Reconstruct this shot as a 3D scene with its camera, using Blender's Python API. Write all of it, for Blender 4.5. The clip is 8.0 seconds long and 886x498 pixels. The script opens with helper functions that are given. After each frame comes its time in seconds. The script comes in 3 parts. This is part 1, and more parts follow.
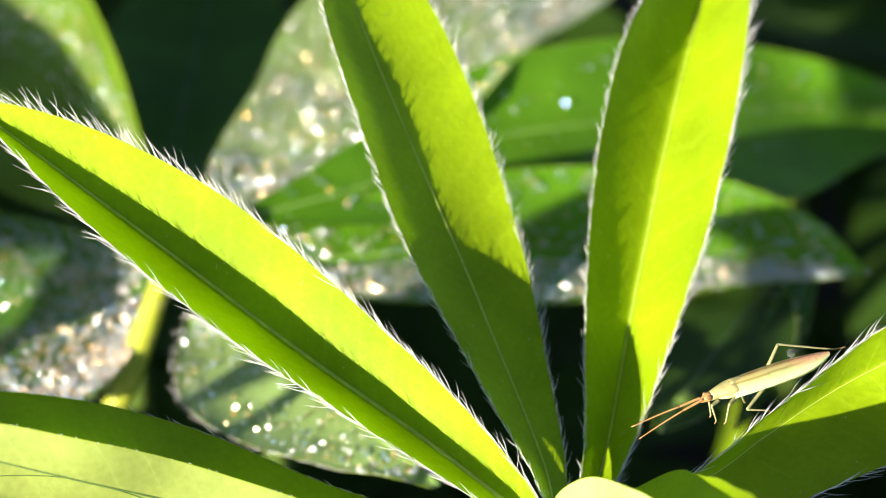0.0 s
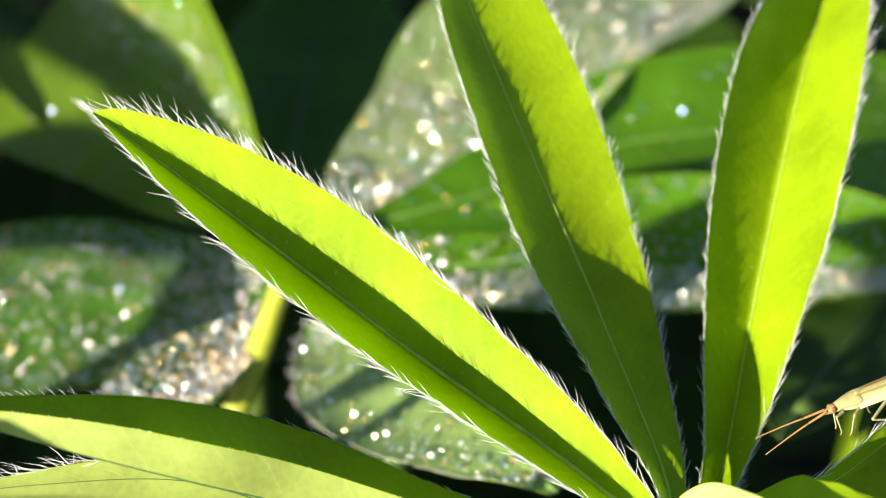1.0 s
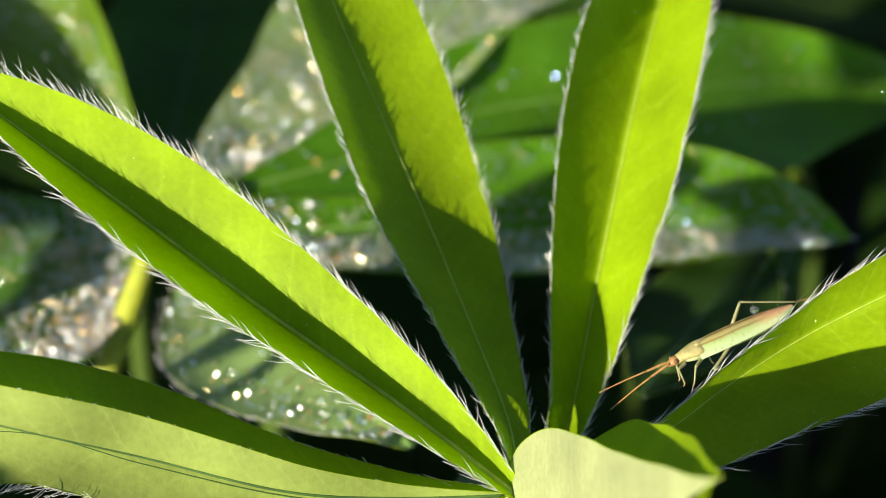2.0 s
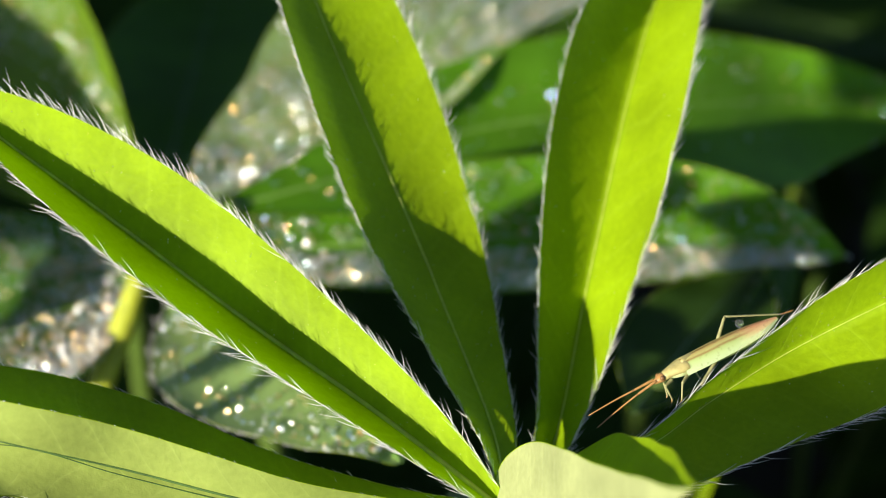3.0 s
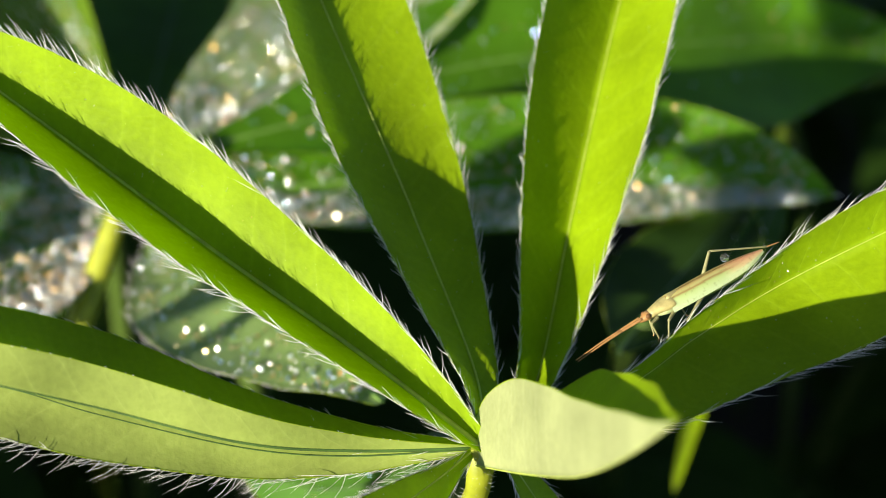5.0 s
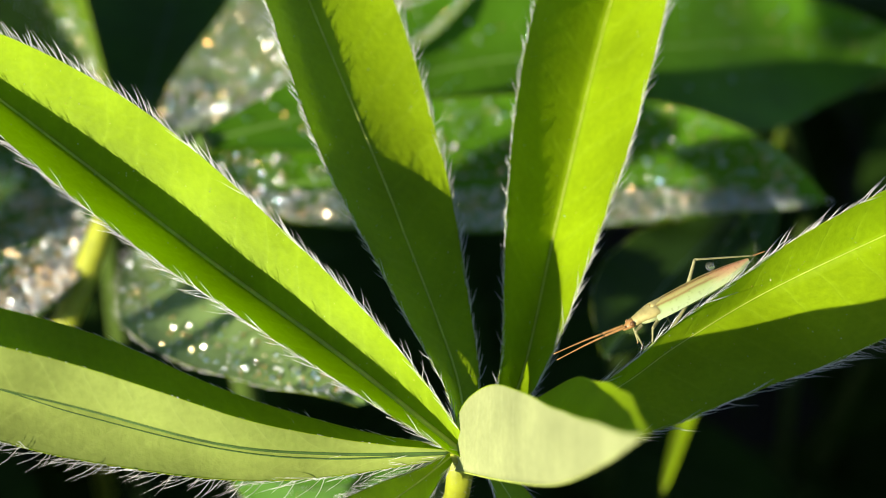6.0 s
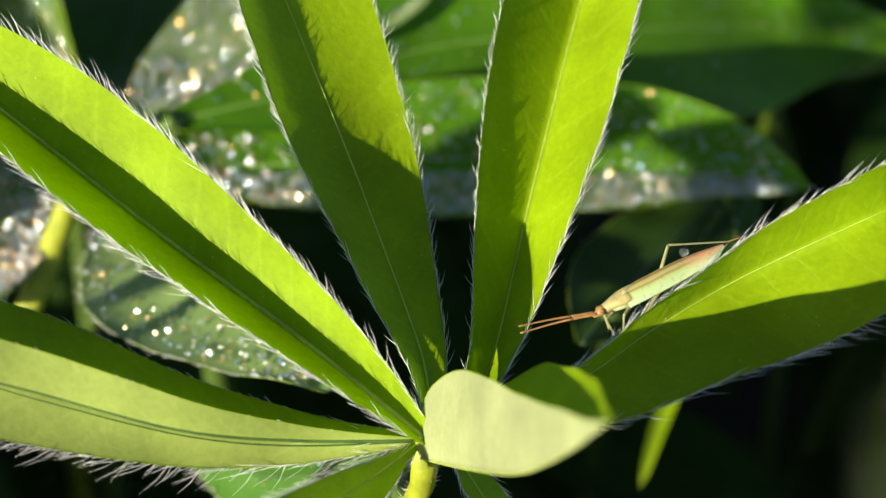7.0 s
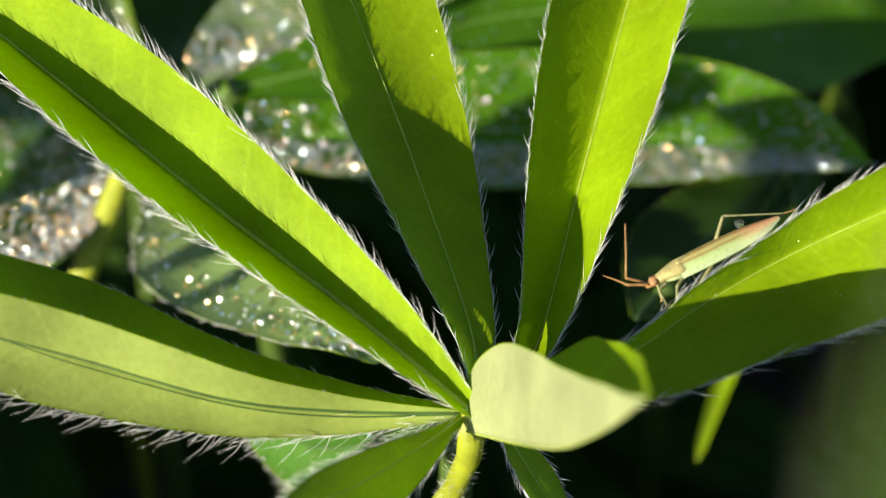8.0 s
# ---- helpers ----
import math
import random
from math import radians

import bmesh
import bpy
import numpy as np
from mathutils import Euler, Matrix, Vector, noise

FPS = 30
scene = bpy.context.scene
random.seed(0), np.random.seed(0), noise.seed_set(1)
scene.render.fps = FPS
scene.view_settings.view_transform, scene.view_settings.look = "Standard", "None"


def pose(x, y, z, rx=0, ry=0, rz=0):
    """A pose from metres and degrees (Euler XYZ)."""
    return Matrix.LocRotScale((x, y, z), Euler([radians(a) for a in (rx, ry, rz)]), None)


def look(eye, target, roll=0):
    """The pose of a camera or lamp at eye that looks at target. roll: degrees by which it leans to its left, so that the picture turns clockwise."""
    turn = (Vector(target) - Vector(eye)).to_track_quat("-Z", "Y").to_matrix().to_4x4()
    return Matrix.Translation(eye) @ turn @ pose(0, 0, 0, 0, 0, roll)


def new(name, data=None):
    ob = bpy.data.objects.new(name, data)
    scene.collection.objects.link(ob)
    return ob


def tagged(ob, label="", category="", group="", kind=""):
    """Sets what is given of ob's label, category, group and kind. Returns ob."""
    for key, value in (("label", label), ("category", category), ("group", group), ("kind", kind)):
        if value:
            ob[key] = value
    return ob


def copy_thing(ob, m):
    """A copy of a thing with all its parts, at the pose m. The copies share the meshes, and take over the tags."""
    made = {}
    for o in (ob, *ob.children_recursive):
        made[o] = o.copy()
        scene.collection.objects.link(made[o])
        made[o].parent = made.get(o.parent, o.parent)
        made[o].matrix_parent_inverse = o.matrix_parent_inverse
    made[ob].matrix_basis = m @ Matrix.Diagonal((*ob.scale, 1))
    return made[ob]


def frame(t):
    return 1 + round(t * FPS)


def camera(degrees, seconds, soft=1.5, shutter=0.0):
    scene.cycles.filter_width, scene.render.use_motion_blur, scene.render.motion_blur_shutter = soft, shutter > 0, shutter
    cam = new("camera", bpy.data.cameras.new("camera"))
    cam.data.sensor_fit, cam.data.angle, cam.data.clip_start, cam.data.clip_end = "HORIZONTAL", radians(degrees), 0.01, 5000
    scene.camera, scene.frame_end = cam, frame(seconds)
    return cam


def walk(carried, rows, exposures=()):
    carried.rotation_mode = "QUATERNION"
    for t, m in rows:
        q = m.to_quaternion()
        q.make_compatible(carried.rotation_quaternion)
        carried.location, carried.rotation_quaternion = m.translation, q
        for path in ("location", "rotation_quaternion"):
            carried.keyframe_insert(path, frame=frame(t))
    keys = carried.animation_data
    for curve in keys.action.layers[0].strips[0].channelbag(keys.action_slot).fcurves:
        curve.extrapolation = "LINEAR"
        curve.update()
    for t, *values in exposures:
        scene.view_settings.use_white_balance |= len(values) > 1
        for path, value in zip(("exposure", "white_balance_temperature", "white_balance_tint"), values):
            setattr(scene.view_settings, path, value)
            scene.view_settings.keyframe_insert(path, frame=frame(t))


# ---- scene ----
cam = camera(20, 8.0, soft=0.9)
cam.data.dof.use_dof = True
cam.data.dof.focus_distance = 0.1415
cam.data.dof.aperture_fstop = 44.0
PATH = [
    (0.0, pose(-0.01054, -0.08881, 0.36332, 44.665, -1.749, -0.726)),
    (0.5, pose(-0.01135, -0.08848, 0.36250, 44.724, -0.804, 0.263)),
    (1.0, pose(-0.01086, -0.08927, 0.36299, 44.979, 0.096, 1.073)),
    (1.5, pose(-0.00750, -0.09024, 0.36231, 44.983, -0.082, 0.884)),
    (2.0, pose(-0.00446, -0.09197, 0.36193, 44.959, -0.305, -0.054)),
    (2.2, pose(-0.00221, -0.09275, 0.36204, 45.432, -0.305, 0.728)),
    (3.3, pose(-0.00273, -0.09264, 0.36102, 45.559, 0.137, -0.122)),
    (3.5, pose(-0.00288, -0.09271, 0.35999, 44.826, 0.206, -0.397)),
    (4.0, pose(-0.00300, -0.09335, 0.36067, 44.602, 0.285, -0.077)),
    (4.5, pose(-0.00249, -0.09159, 0.35944, 45.000, 0.000, -0.000)),
    (4.7, pose(-0.00181, -0.09139, 0.35846, 44.876, -0.045, 0.056)),
    (5.8, pose(-0.00204, -0.09145, 0.36003, 43.860, -0.645, 0.724)),
    (6.0, pose(-0.00001, -0.09060, 0.35929, 44.245, -0.496, 0.994)),
    (6.5, pose(0.00185, -0.08971, 0.35696, 43.870, -1.050, 0.522)),
    (7.0, pose(0.00155, -0.08799, 0.35574, 44.087, -0.871, 1.216)),
    (7.5, pose(0.00194, -0.08748, 0.35555, 43.937, -1.060, 1.568)),
    (8.0, pose(0.00303, -0.08735, 0.35510, 43.437, -0.133, 2.954)),
]
walk(cam, PATH, exposures=[(0.0, 1.68, 7250, 8), (0.9, 1.58, 7250, 7), (1.4, 1.22, 7200, 5), (2.2, 1.08, 7200, 3), (8.0, 1.03, 7250, 4)])

# ---- light ----
RAY = Vector((0.662, 0.644, -0.384)).normalized()        # the way the low morning sunlight goes
world = bpy.data.worlds.new("sky")
scene.world = world
world.use_nodes = True
wn = world.node_tree.nodes
sky = wn.new("ShaderNodeTexSky")
sky.sky_type = "NISHITA"
sky.sun_disc = False
sky.air_density, sky.dust_density = 0.38, 0.3
sky.sun_elevation = math.asin(-RAY.z)
sky.sun_rotation = math.atan2(-RAY.x, -RAY.y)
world.node_tree.links.new(sky.outputs[0], wn["Background"].inputs[0])
wn["Background"].inputs[1].default_value = 0.095
sun = new("sun", bpy.data.lights.new("sun", "SUN"))
sun.data.energy, sun.data.angle, sun.data.color = 5.0, radians(0.5), (1.0, 0.94, 0.84)
sun.matrix_world = look(-RAY, (0, 0, 0))


# ---- materials ----
def material(name):
    m = bpy.data.materials.new(name)
    m.use_nodes = True
    nt = m.node_tree
    nt.nodes.clear()
    out = nt.nodes.new("ShaderNodeOutputMaterial")

    def node(kind, **inputs):
        n = nt.nodes.new(kind)
        for key, value in inputs.items():
            sock = n.inputs[key.replace("_", " ")]
            if hasattr(value, "is_output"):
                nt.links.new(value, sock)
            else:
                sock.default_value = value
        return n
    return m, nt, out, node


def ramp(node, nt, fac, stops):
    r = node("ShaderNodeValToRGB")
    while len(r.color_ramp.elements) < len(stops):
        r.color_ramp.elements.new(0.5)
    for e, (p, c) in zip(r.color_ramp.elements, stops):
        e.position, e.color = p, (*c, 1)
    nt.links.new(fac, r.inputs[0])
    return r.outputs[0]


def leaf_material(name, face, through_col, rough=0.5, share=0.5, sheen=0.0, spec=0.4):
    """A leaf's blade: pigment that reflects, light that comes through it, faint side veins and fine grain."""
    m, nt, out, node = material(name)
    uv = node("ShaderNodeUVMap").outputs[0]
    sep = node("ShaderNodeSeparateXYZ", Vector=uv)
    across = node("ShaderNodeMath", Value=sep.outputs[1])
    across.operation = "ABSOLUTE"
    slope = node("ShaderNodeMath", Value=across.outputs[0])
    slope.operation = "MULTIPLY"
    slope.inputs[1].default_value = 0.055
    run = node("ShaderNodeMath", Value=sep.outputs[0])
    run.operation = "SUBTRACT"
    nt.links.new(slope.outputs[0], run.inputs[1])
    geo = node("ShaderNodeTexCoord").outputs["Object"]
    wob = node("ShaderNodeTexNoise", Vector=geo, Scale=350.0, Detail=2.0)
    mix = node("ShaderNodeMath", Value=wob.outputs[0])
    mix.operation = "MULTIPLY_ADD"
    mix.inputs[1].default_value = 0.03
    nt.links.new(run.outputs[0], mix.inputs[2])
    fr = node("ShaderNodeMath", Value=mix.outputs[0])
    fr.operation = "MULTIPLY"
    fr.inputs[1].default_value = 17.0
    saw = node("ShaderNodeMath", Value=fr.outputs[0])
    saw.operation = "PINGPONG"
    saw.inputs[1].default_value = 0.5
    vein = ramp(node, nt, saw.outputs[0], [(0.0, (1, 1, 1)), (0.05, (0.35,) * 3), (0.13, (0, 0, 0))])
    blotch = node("ShaderNodeTexNoise", Vector=geo, Scale=160.0, Detail=4.0)
    fine = node("ShaderNodeTexNoise", Vector=geo, Scale=2600.0, Detail=3.0)
    dark = tuple(c * 0.72 for c in face)
    lite = tuple(min(1, c * 1.2) for c in face)
    base = ramp(node, nt, blotch.outputs[0], [(0.3, dark), (0.7, lite)])
    veined = node("ShaderNodeMix")
    veined.data_type = "RGBA"
    nt.links.new(base, veined.inputs[6])
    veined.inputs[7].default_value = (*[min(1, c * 1.25 + 0.02) for c in face], 1)
    vf = node("ShaderNodeMath", Value=vein)
    vf.operation = "MULTIPLY"
    vf.inputs[1].default_value = 0.22
    nt.links.new(vf.outputs[0], veined.inputs[0])
    speck = node("ShaderNodeMix")
    speck.data_type = "RGBA"
    speck.blend_type = "MULTIPLY"
    speck.inputs[0].default_value = 0.5
    nt.links.new(veined.outputs[2], speck.inputs[6])
    nt.links.new(ramp(node, nt, fine.outputs[0], [(0.3, (0.75,) * 3), (0.7, (1.1, 1.1, 1.1))]), speck.inputs[7])
    tdark = tuple(c * 0.82 for c in through_col)
    tcol = ramp(node, nt, blotch.outputs[0], [(0.3, tdark), (0.7, through_col)])
    hsum = node("ShaderNodeMath", Value=vein)
    hsum.operation = "MULTIPLY_ADD"
    hsum.inputs[1].default_value = -0.25
    nt.links.new(fine.outputs[0], hsum.inputs[2])
    bump = node("ShaderNodeBump", Strength=0.35, Distance=0.00008, Height=hsum.outputs[0])
    pr = node("ShaderNodeBsdfPrincipled", Base_Color=speck.outputs[2], Roughness=rough, Normal=bump.outputs[0])
    pr.inputs["Specular IOR Level"].default_value = spec
    if sheen:
        pr.inputs["Sheen Weight"].default_value = sheen
        pr.inputs["Sheen Roughness"].default_value = 0.4
        pr.inputs["Sheen Tint"].default_value = (0.9, 1.0, 0.85, 1)
    tr = node("ShaderNodeBsdfTranslucent", Color=tcol, Normal=bump.outputs[0])
    both = node("ShaderNodeMixShader", Fac=share)
    nt.links.new(pr.outputs[0], both.inputs[1])
    nt.links.new(tr.outputs[0], both.inputs[2])
    nt.links.new(both.outputs[0], out.inputs[0])
    return m


def plain(name, col, rough=0.5, share=0.0, through_col=None, scale=900.0, spec=0.5, transmission=0.0):
    m, nt, out, node = material(name)
    geo = node("ShaderNodeTexCoord").outputs["Object"]
    n = node("ShaderNodeTexNoise", Vector=geo, Scale=scale, Detail=4.0)
    c = ramp(node, nt, n.outputs[0], [(0.3, tuple(x * 0.7 for x in col)), (0.7, tuple(min(1, x * 1.15) for x in col))])
    bump = node("ShaderNodeBump", Strength=0.3, Distance=0.0001, Height=n.outputs[0])
    pr = node("ShaderNodeBsdfPrincipled", Base_Color=c, Roughness=rough, Normal=bump.outputs[0])
    pr.inputs["Specular IOR Level"].default_value = spec
    pr.inputs["Transmission Weight"].default_value = transmission
    if share:
        tr = node("ShaderNodeBsdfTranslucent", Color=(*(through_col or col), 1))
        both = node("ShaderNodeMixShader", Fac=share)
        nt.links.new(pr.outputs[0], both.inputs[1])
        nt.links.new(tr.outputs[0], both.inputs[2])
        nt.links.new(both.outputs[0], out.inputs[0])
    else:
        nt.links.new(pr.outputs[0], out.inputs[0])
    return m


def wing_material():
    """A plant bug's forewing: brown along the back, pale green outside, rosy behind, with fine dark veins."""
    m, nt, out, node = material("wing")
    uv = node("ShaderNodeUVMap").outputs[0]
    geo = node("ShaderNodeTexCoord").outputs["Object"]
    n = node("ShaderNodeTexNoise", Vector=geo, Scale=1800.0, Detail=4.0)
    shift = node("ShaderNodeVectorMath")
    shift.operation = "MULTIPLY_ADD"
    nt.links.new(n.outputs[1], shift.inputs[0])
    shift.inputs[1].default_value = (0.12, 0.14, 0)
    nt.links.new(uv, shift.inputs[2])
    sep = node("ShaderNodeSeparateXYZ", Vector=shift.outputs[0])
    across = ramp(node, nt, sep.outputs[1], [(0.06, (0.28, 0.16, 0.05)), (0.20, (0.44, 0.34, 0.11)), (0.32, (0.42, 0.40, 0.15)), (0.42, (0.26, 0.17, 0.06)), (0.52, (0.34, 0.42, 0.16)), (0.95, (0.42, 0.52, 0.30))])
    rosy = ramp(node, nt, sep.outputs[1], [(0.2, (0.56, 0.26, 0.12)), (0.62, (0.60, 0.44, 0.24)), (0.8, (0.62, 0.68, 0.40))])
    back = ramp(node, nt, sep.outputs[0], [(0.58, (0, 0, 0)), (0.84, (1, 1, 1))])
    mix = node("ShaderNodeMix")
    mix.data_type = "RGBA"
    nt.links.new(back, mix.inputs[0])
    nt.links.new(across, mix.inputs[6])
    nt.links.new(rosy, mix.inputs[7])
    spots = node("ShaderNodeTexNoise", Vector=geo, Scale=4200.0, Detail=2.0)
    dots = ramp(node, nt, spots.outputs[0], [(0.30, (0.35, 0.3, 0.2)), (0.42, (1, 1, 1))])
    mul = node("ShaderNodeMix")
    mul.data_type = "RGBA"
    mul.blend_type = "MULTIPLY"
    mul.inputs[0].default_value = 0.35
    nt.links.new(mix.outputs[2], mul.inputs[6])
    nt.links.new(dots, mul.inputs[7])
    bump = node("ShaderNodeBump", Strength=0.4, Distance=0.00006, Height=n.outputs[0])
    pr = node("ShaderNodeBsdfPrincipled", Base_Color=mul.outputs[2], Roughness=0.38, Normal=bump.outputs[0])
    nt.links.new(pr.outputs[0], out.inputs[0])
    return m


def dew_material():
    """Bright wet beads with a hard glint, some of them tinted by the sun's broken light."""
    m, nt, out, node = material("dew")
    one = node("ShaderNodeNewGeometry").outputs["Random Per Island"]
    tint = ramp(node, nt, one, [(0.0, (1, 1, 1)), (0.32, (1, 1, 0.97)), (0.42, (1.0, 0.80, 0.46)), (0.64, (1.0, 0.62, 0.24)), (0.72, (1, 0.95, 0.85)), (0.86, (0.5, 0.75, 1.0)), (1.0, (0.9, 0.95, 1.0))])
    shine = node("ShaderNodeBsdfGlossy", Color=tint, Roughness=0.29)
    clear = node("ShaderNodeBsdfTransparent")
    both = node("ShaderNodeMixShader", Fac=0.65)
    nt.links.new(clear.outputs[0], both.inputs[1])
    nt.links.new(shine.outputs[0], both.inputs[2])
    nt.links.new(both.outputs[0], out.inputs[0])
    return m


def water_material():
    m, nt, out, node = material("water")
    pr = node("ShaderNodeBsdfPrincipled", Base_Color=(0.97, 0.99, 0.97, 1), Roughness=0.04, IOR=1.33)
    pr.inputs["Transmission Weight"].default_value = 0.97
    nt.links.new(pr.outputs[0], out.inputs[0])
    return m


YOUNG = leaf_material("young_leaf", (0.29, 0.44, 0.010), (0.23, 0.48, 0.005), rough=0.55, share=0.4, spec=0.2)
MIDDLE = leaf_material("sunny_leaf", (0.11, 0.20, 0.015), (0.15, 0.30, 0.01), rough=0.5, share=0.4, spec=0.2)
# Leaf green toned down; the colour carries the dewy leaves' half shade.
HALF_SHADE = leaf_material("half_shaded_leaf", (0.07, 0.18, 0.024), (0.11, 0.29, 0.01), rough=0.5, share=0.35, spec=0.2)
SILVER = leaf_material("silvery_green_leaf", (0.28, 0.42, 0.13), (0.25, 0.45, 0.05), rough=0.5, share=0.35, sheen=0.1, spec=0.25)
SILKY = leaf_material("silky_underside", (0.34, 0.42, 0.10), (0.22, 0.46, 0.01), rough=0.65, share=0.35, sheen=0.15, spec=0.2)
OLD = leaf_material("old_leaf", (0.11, 0.29, 0.016), (0.16, 0.44, 0.006), rough=0.5, share=0.4, spec=0.15)
DOWNY = leaf_material("downy_underside", (0.42, 0.46, 0.21), (0.34, 0.50, 0.04), rough=0.7, share=0.3, sheen=0.2, spec=0.2)
# A darker leaf green, with the shade on the rear leaves put into it.
DIM_SHADE = leaf_material("dim_shaded_leaf", (0.042, 0.115, 0.010), (0.08, 0.21, 0.005), rough=0.55, share=0.3, spec=0.1)
# Leaf green darkened so that the understory's shade is in the colour.
SHADE = leaf_material("shaded_leaf", (0.026, 0.062, 0.007), (0.045, 0.10, 0.004), rough=0.6, share=0.3, spec=0.12)
# Rib green darkened likewise, to match the shade-coloured leaves.
DULL_RIB = plain("dull_rib", (0.05, 0.11, 0.02), 0.6)
GREEN_RIB = plain("green_rib", (0.18, 0.33, 0.06), 0.5)
RIB = plain("rib", (0.62, 0.72, 0.16), 0.5, 0.4, (0.66, 0.8, 0.08))
MARGIN = plain("margin", (0.30, 0.42, 0.02), 0.5, 0.4, (0.35, 0.55, 0.02))
YELLOW_STEM = plain("yellow_stem", (0.42, 0.46, 0.04), 0.5, 0.25, (0.5, 0.56, 0.03))
STEM = plain("stem", (0.36, 0.40, 0.03), 0.5, 0.25, (0.5, 0.56, 0.02))
HAIR = plain("hair", (0.92, 0.93, 0.9), 0.3, 0.4, (0.92, 0.92, 0.88))
DEW = dew_material()
WATER = water_material()
# Stem green darkened, as stalks look in the shade under the leaves.
SHADE_STEM = plain("shaded_stem", (0.07, 0.12, 0.02), 0.5)
SOIL = plain("soil", (0.020, 0.016, 0.010), 0.95, scale=60.0)
WING = plain("wing", (0.52, 0.60, 0.30), 0.4, 0.15, (0.5, 0.5, 0.2), scale=2500.0)
FOREWING = wing_material()
PRONOTUM = plain("pronotum", (0.42, 0.36, 0.15), 0.4, scale=2200.0)
HORN = plain("horn", (0.36, 0.19, 0.07), 0.35, scale=3000.0)
SHANK = plain("shank", (0.34, 0.33, 0.16), 0.35, 0.2, (0.4, 0.4, 0.2), scale=3000.0)
EYE = plain("eye", (0.18, 0.09, 0.04), 0.15, scale=3000.0)
MM = 0.001


# ---- building tools ----
def mesh_object(name, verts, faces, mat, parent=None, label="", uvs=None, smooth=True):
    me = bpy.data.meshes.new(name)
    me.from_pydata([tuple(v) for v in verts], [], faces)
    if uvs is not None:
        layer = me.uv_layers.new(name="UVMap")
        for loop in me.loops:
            layer.data[loop.index].uv = uvs[loop.vertex_index]
    if smooth:
        me.polygons.foreach_set("use_smooth", [True] * len(me.polygons))
    me.materials.append(mat)
    ob = new(name, me)
    if parent:
        ob.parent = parent
    if label:
        tagged(ob, label)
    return ob


def part(name, bm, mat, parent=None, label=""):
    me = bpy.data.meshes.new(name)
    bm.to_mesh(me)
    bm.free()
    me.polygons.foreach_set("use_smooth", [True] * len(me.polygons))
    me.materials.append(mat)
    ob = new(name, me)
    if parent:
        ob.parent = parent
    if label:
        tagged(ob, label)
    return ob


def thing(name, label, category, group="", kind=""):
    return tagged(new(name), label, category, group, kind)


def spline(points, n):
    """n + 1 points evenly along a smooth line through the control points, in metres."""
    p = [Vector(q) * MM for q in points]
    p = [2 * p[0] - p[1]] + p + [2 * p[-1] - p[-2]]
    dense = []
    for i in range(1, len(p) - 2):
        a, b, c, d = p[i - 1:i + 3]
        for k in range(24):
            t = k / 24
            dense.append(0.5 * (2 * b + (c - a) * t + (2 * a - 5 * b + 4 * c - d) * t * t + (3 * b - a - 3 * c + d) * t ** 3))
    dense.append(p[-2])
    run = [0.0]
    for a, b in zip(dense, dense[1:]):
        run.append(run[-1] + (b - a).length)
    out, j = [], 0
    for i in range(n + 1):
        want = run[-1] * i / n
        while j < len(run) - 2 and run[j + 1] < want:
            j += 1
        f = (want - run[j]) / max(run[j + 1] - run[j], 1e-9)
        out.append(dense[j].lerp(dense[j + 1], min(max(f, 0), 1)))
    return out


def tube(line, radii, sides=8):
    """Vertices and faces of a round rod along a line."""
    verts, faces = [], []
    n = len(line)
    ref = Vector((0.31, 0.17, 0.93))
    for i, p in enumerate(line):
        t = (line[min(i + 1, n - 1)] - line[max(i - 1, 0)]).normalized()
        a = t.cross(ref).normalized()
        b = t.cross(a)
        r = radii[i] if hasattr(radii, "__len__") else radii
        for s in range(sides):
            w = 2 * math.pi * s / sides
            verts.append(p + (a * math.cos(w) + b * math.sin(w)) * r)
    for i in range(n - 1):
        for s in range(sides):
            q = (s + 1) % sides
            faces.append((i * sides + s, i * sides + q, (i + 1) * sides + q, (i + 1) * sides + s))
    faces.append(tuple(range(sides - 1, -1, -1)))
    faces.append(tuple((n - 1) * sides + s for s in range(sides)))
    return verts, faces


def profile(u, peak, point, swell=1.15):
    """Width of a lance-shaped leaflet from its stalk (0) to its tip (1)."""
    if u < peak:
        s = u / peak
        return 0.09 + 0.91 * math.sin(s * math.pi / 2) ** swell
    s = (u - peak) / (1 - peak)
    return max(math.cos(s * math.pi / 2) ** point, 0.012)


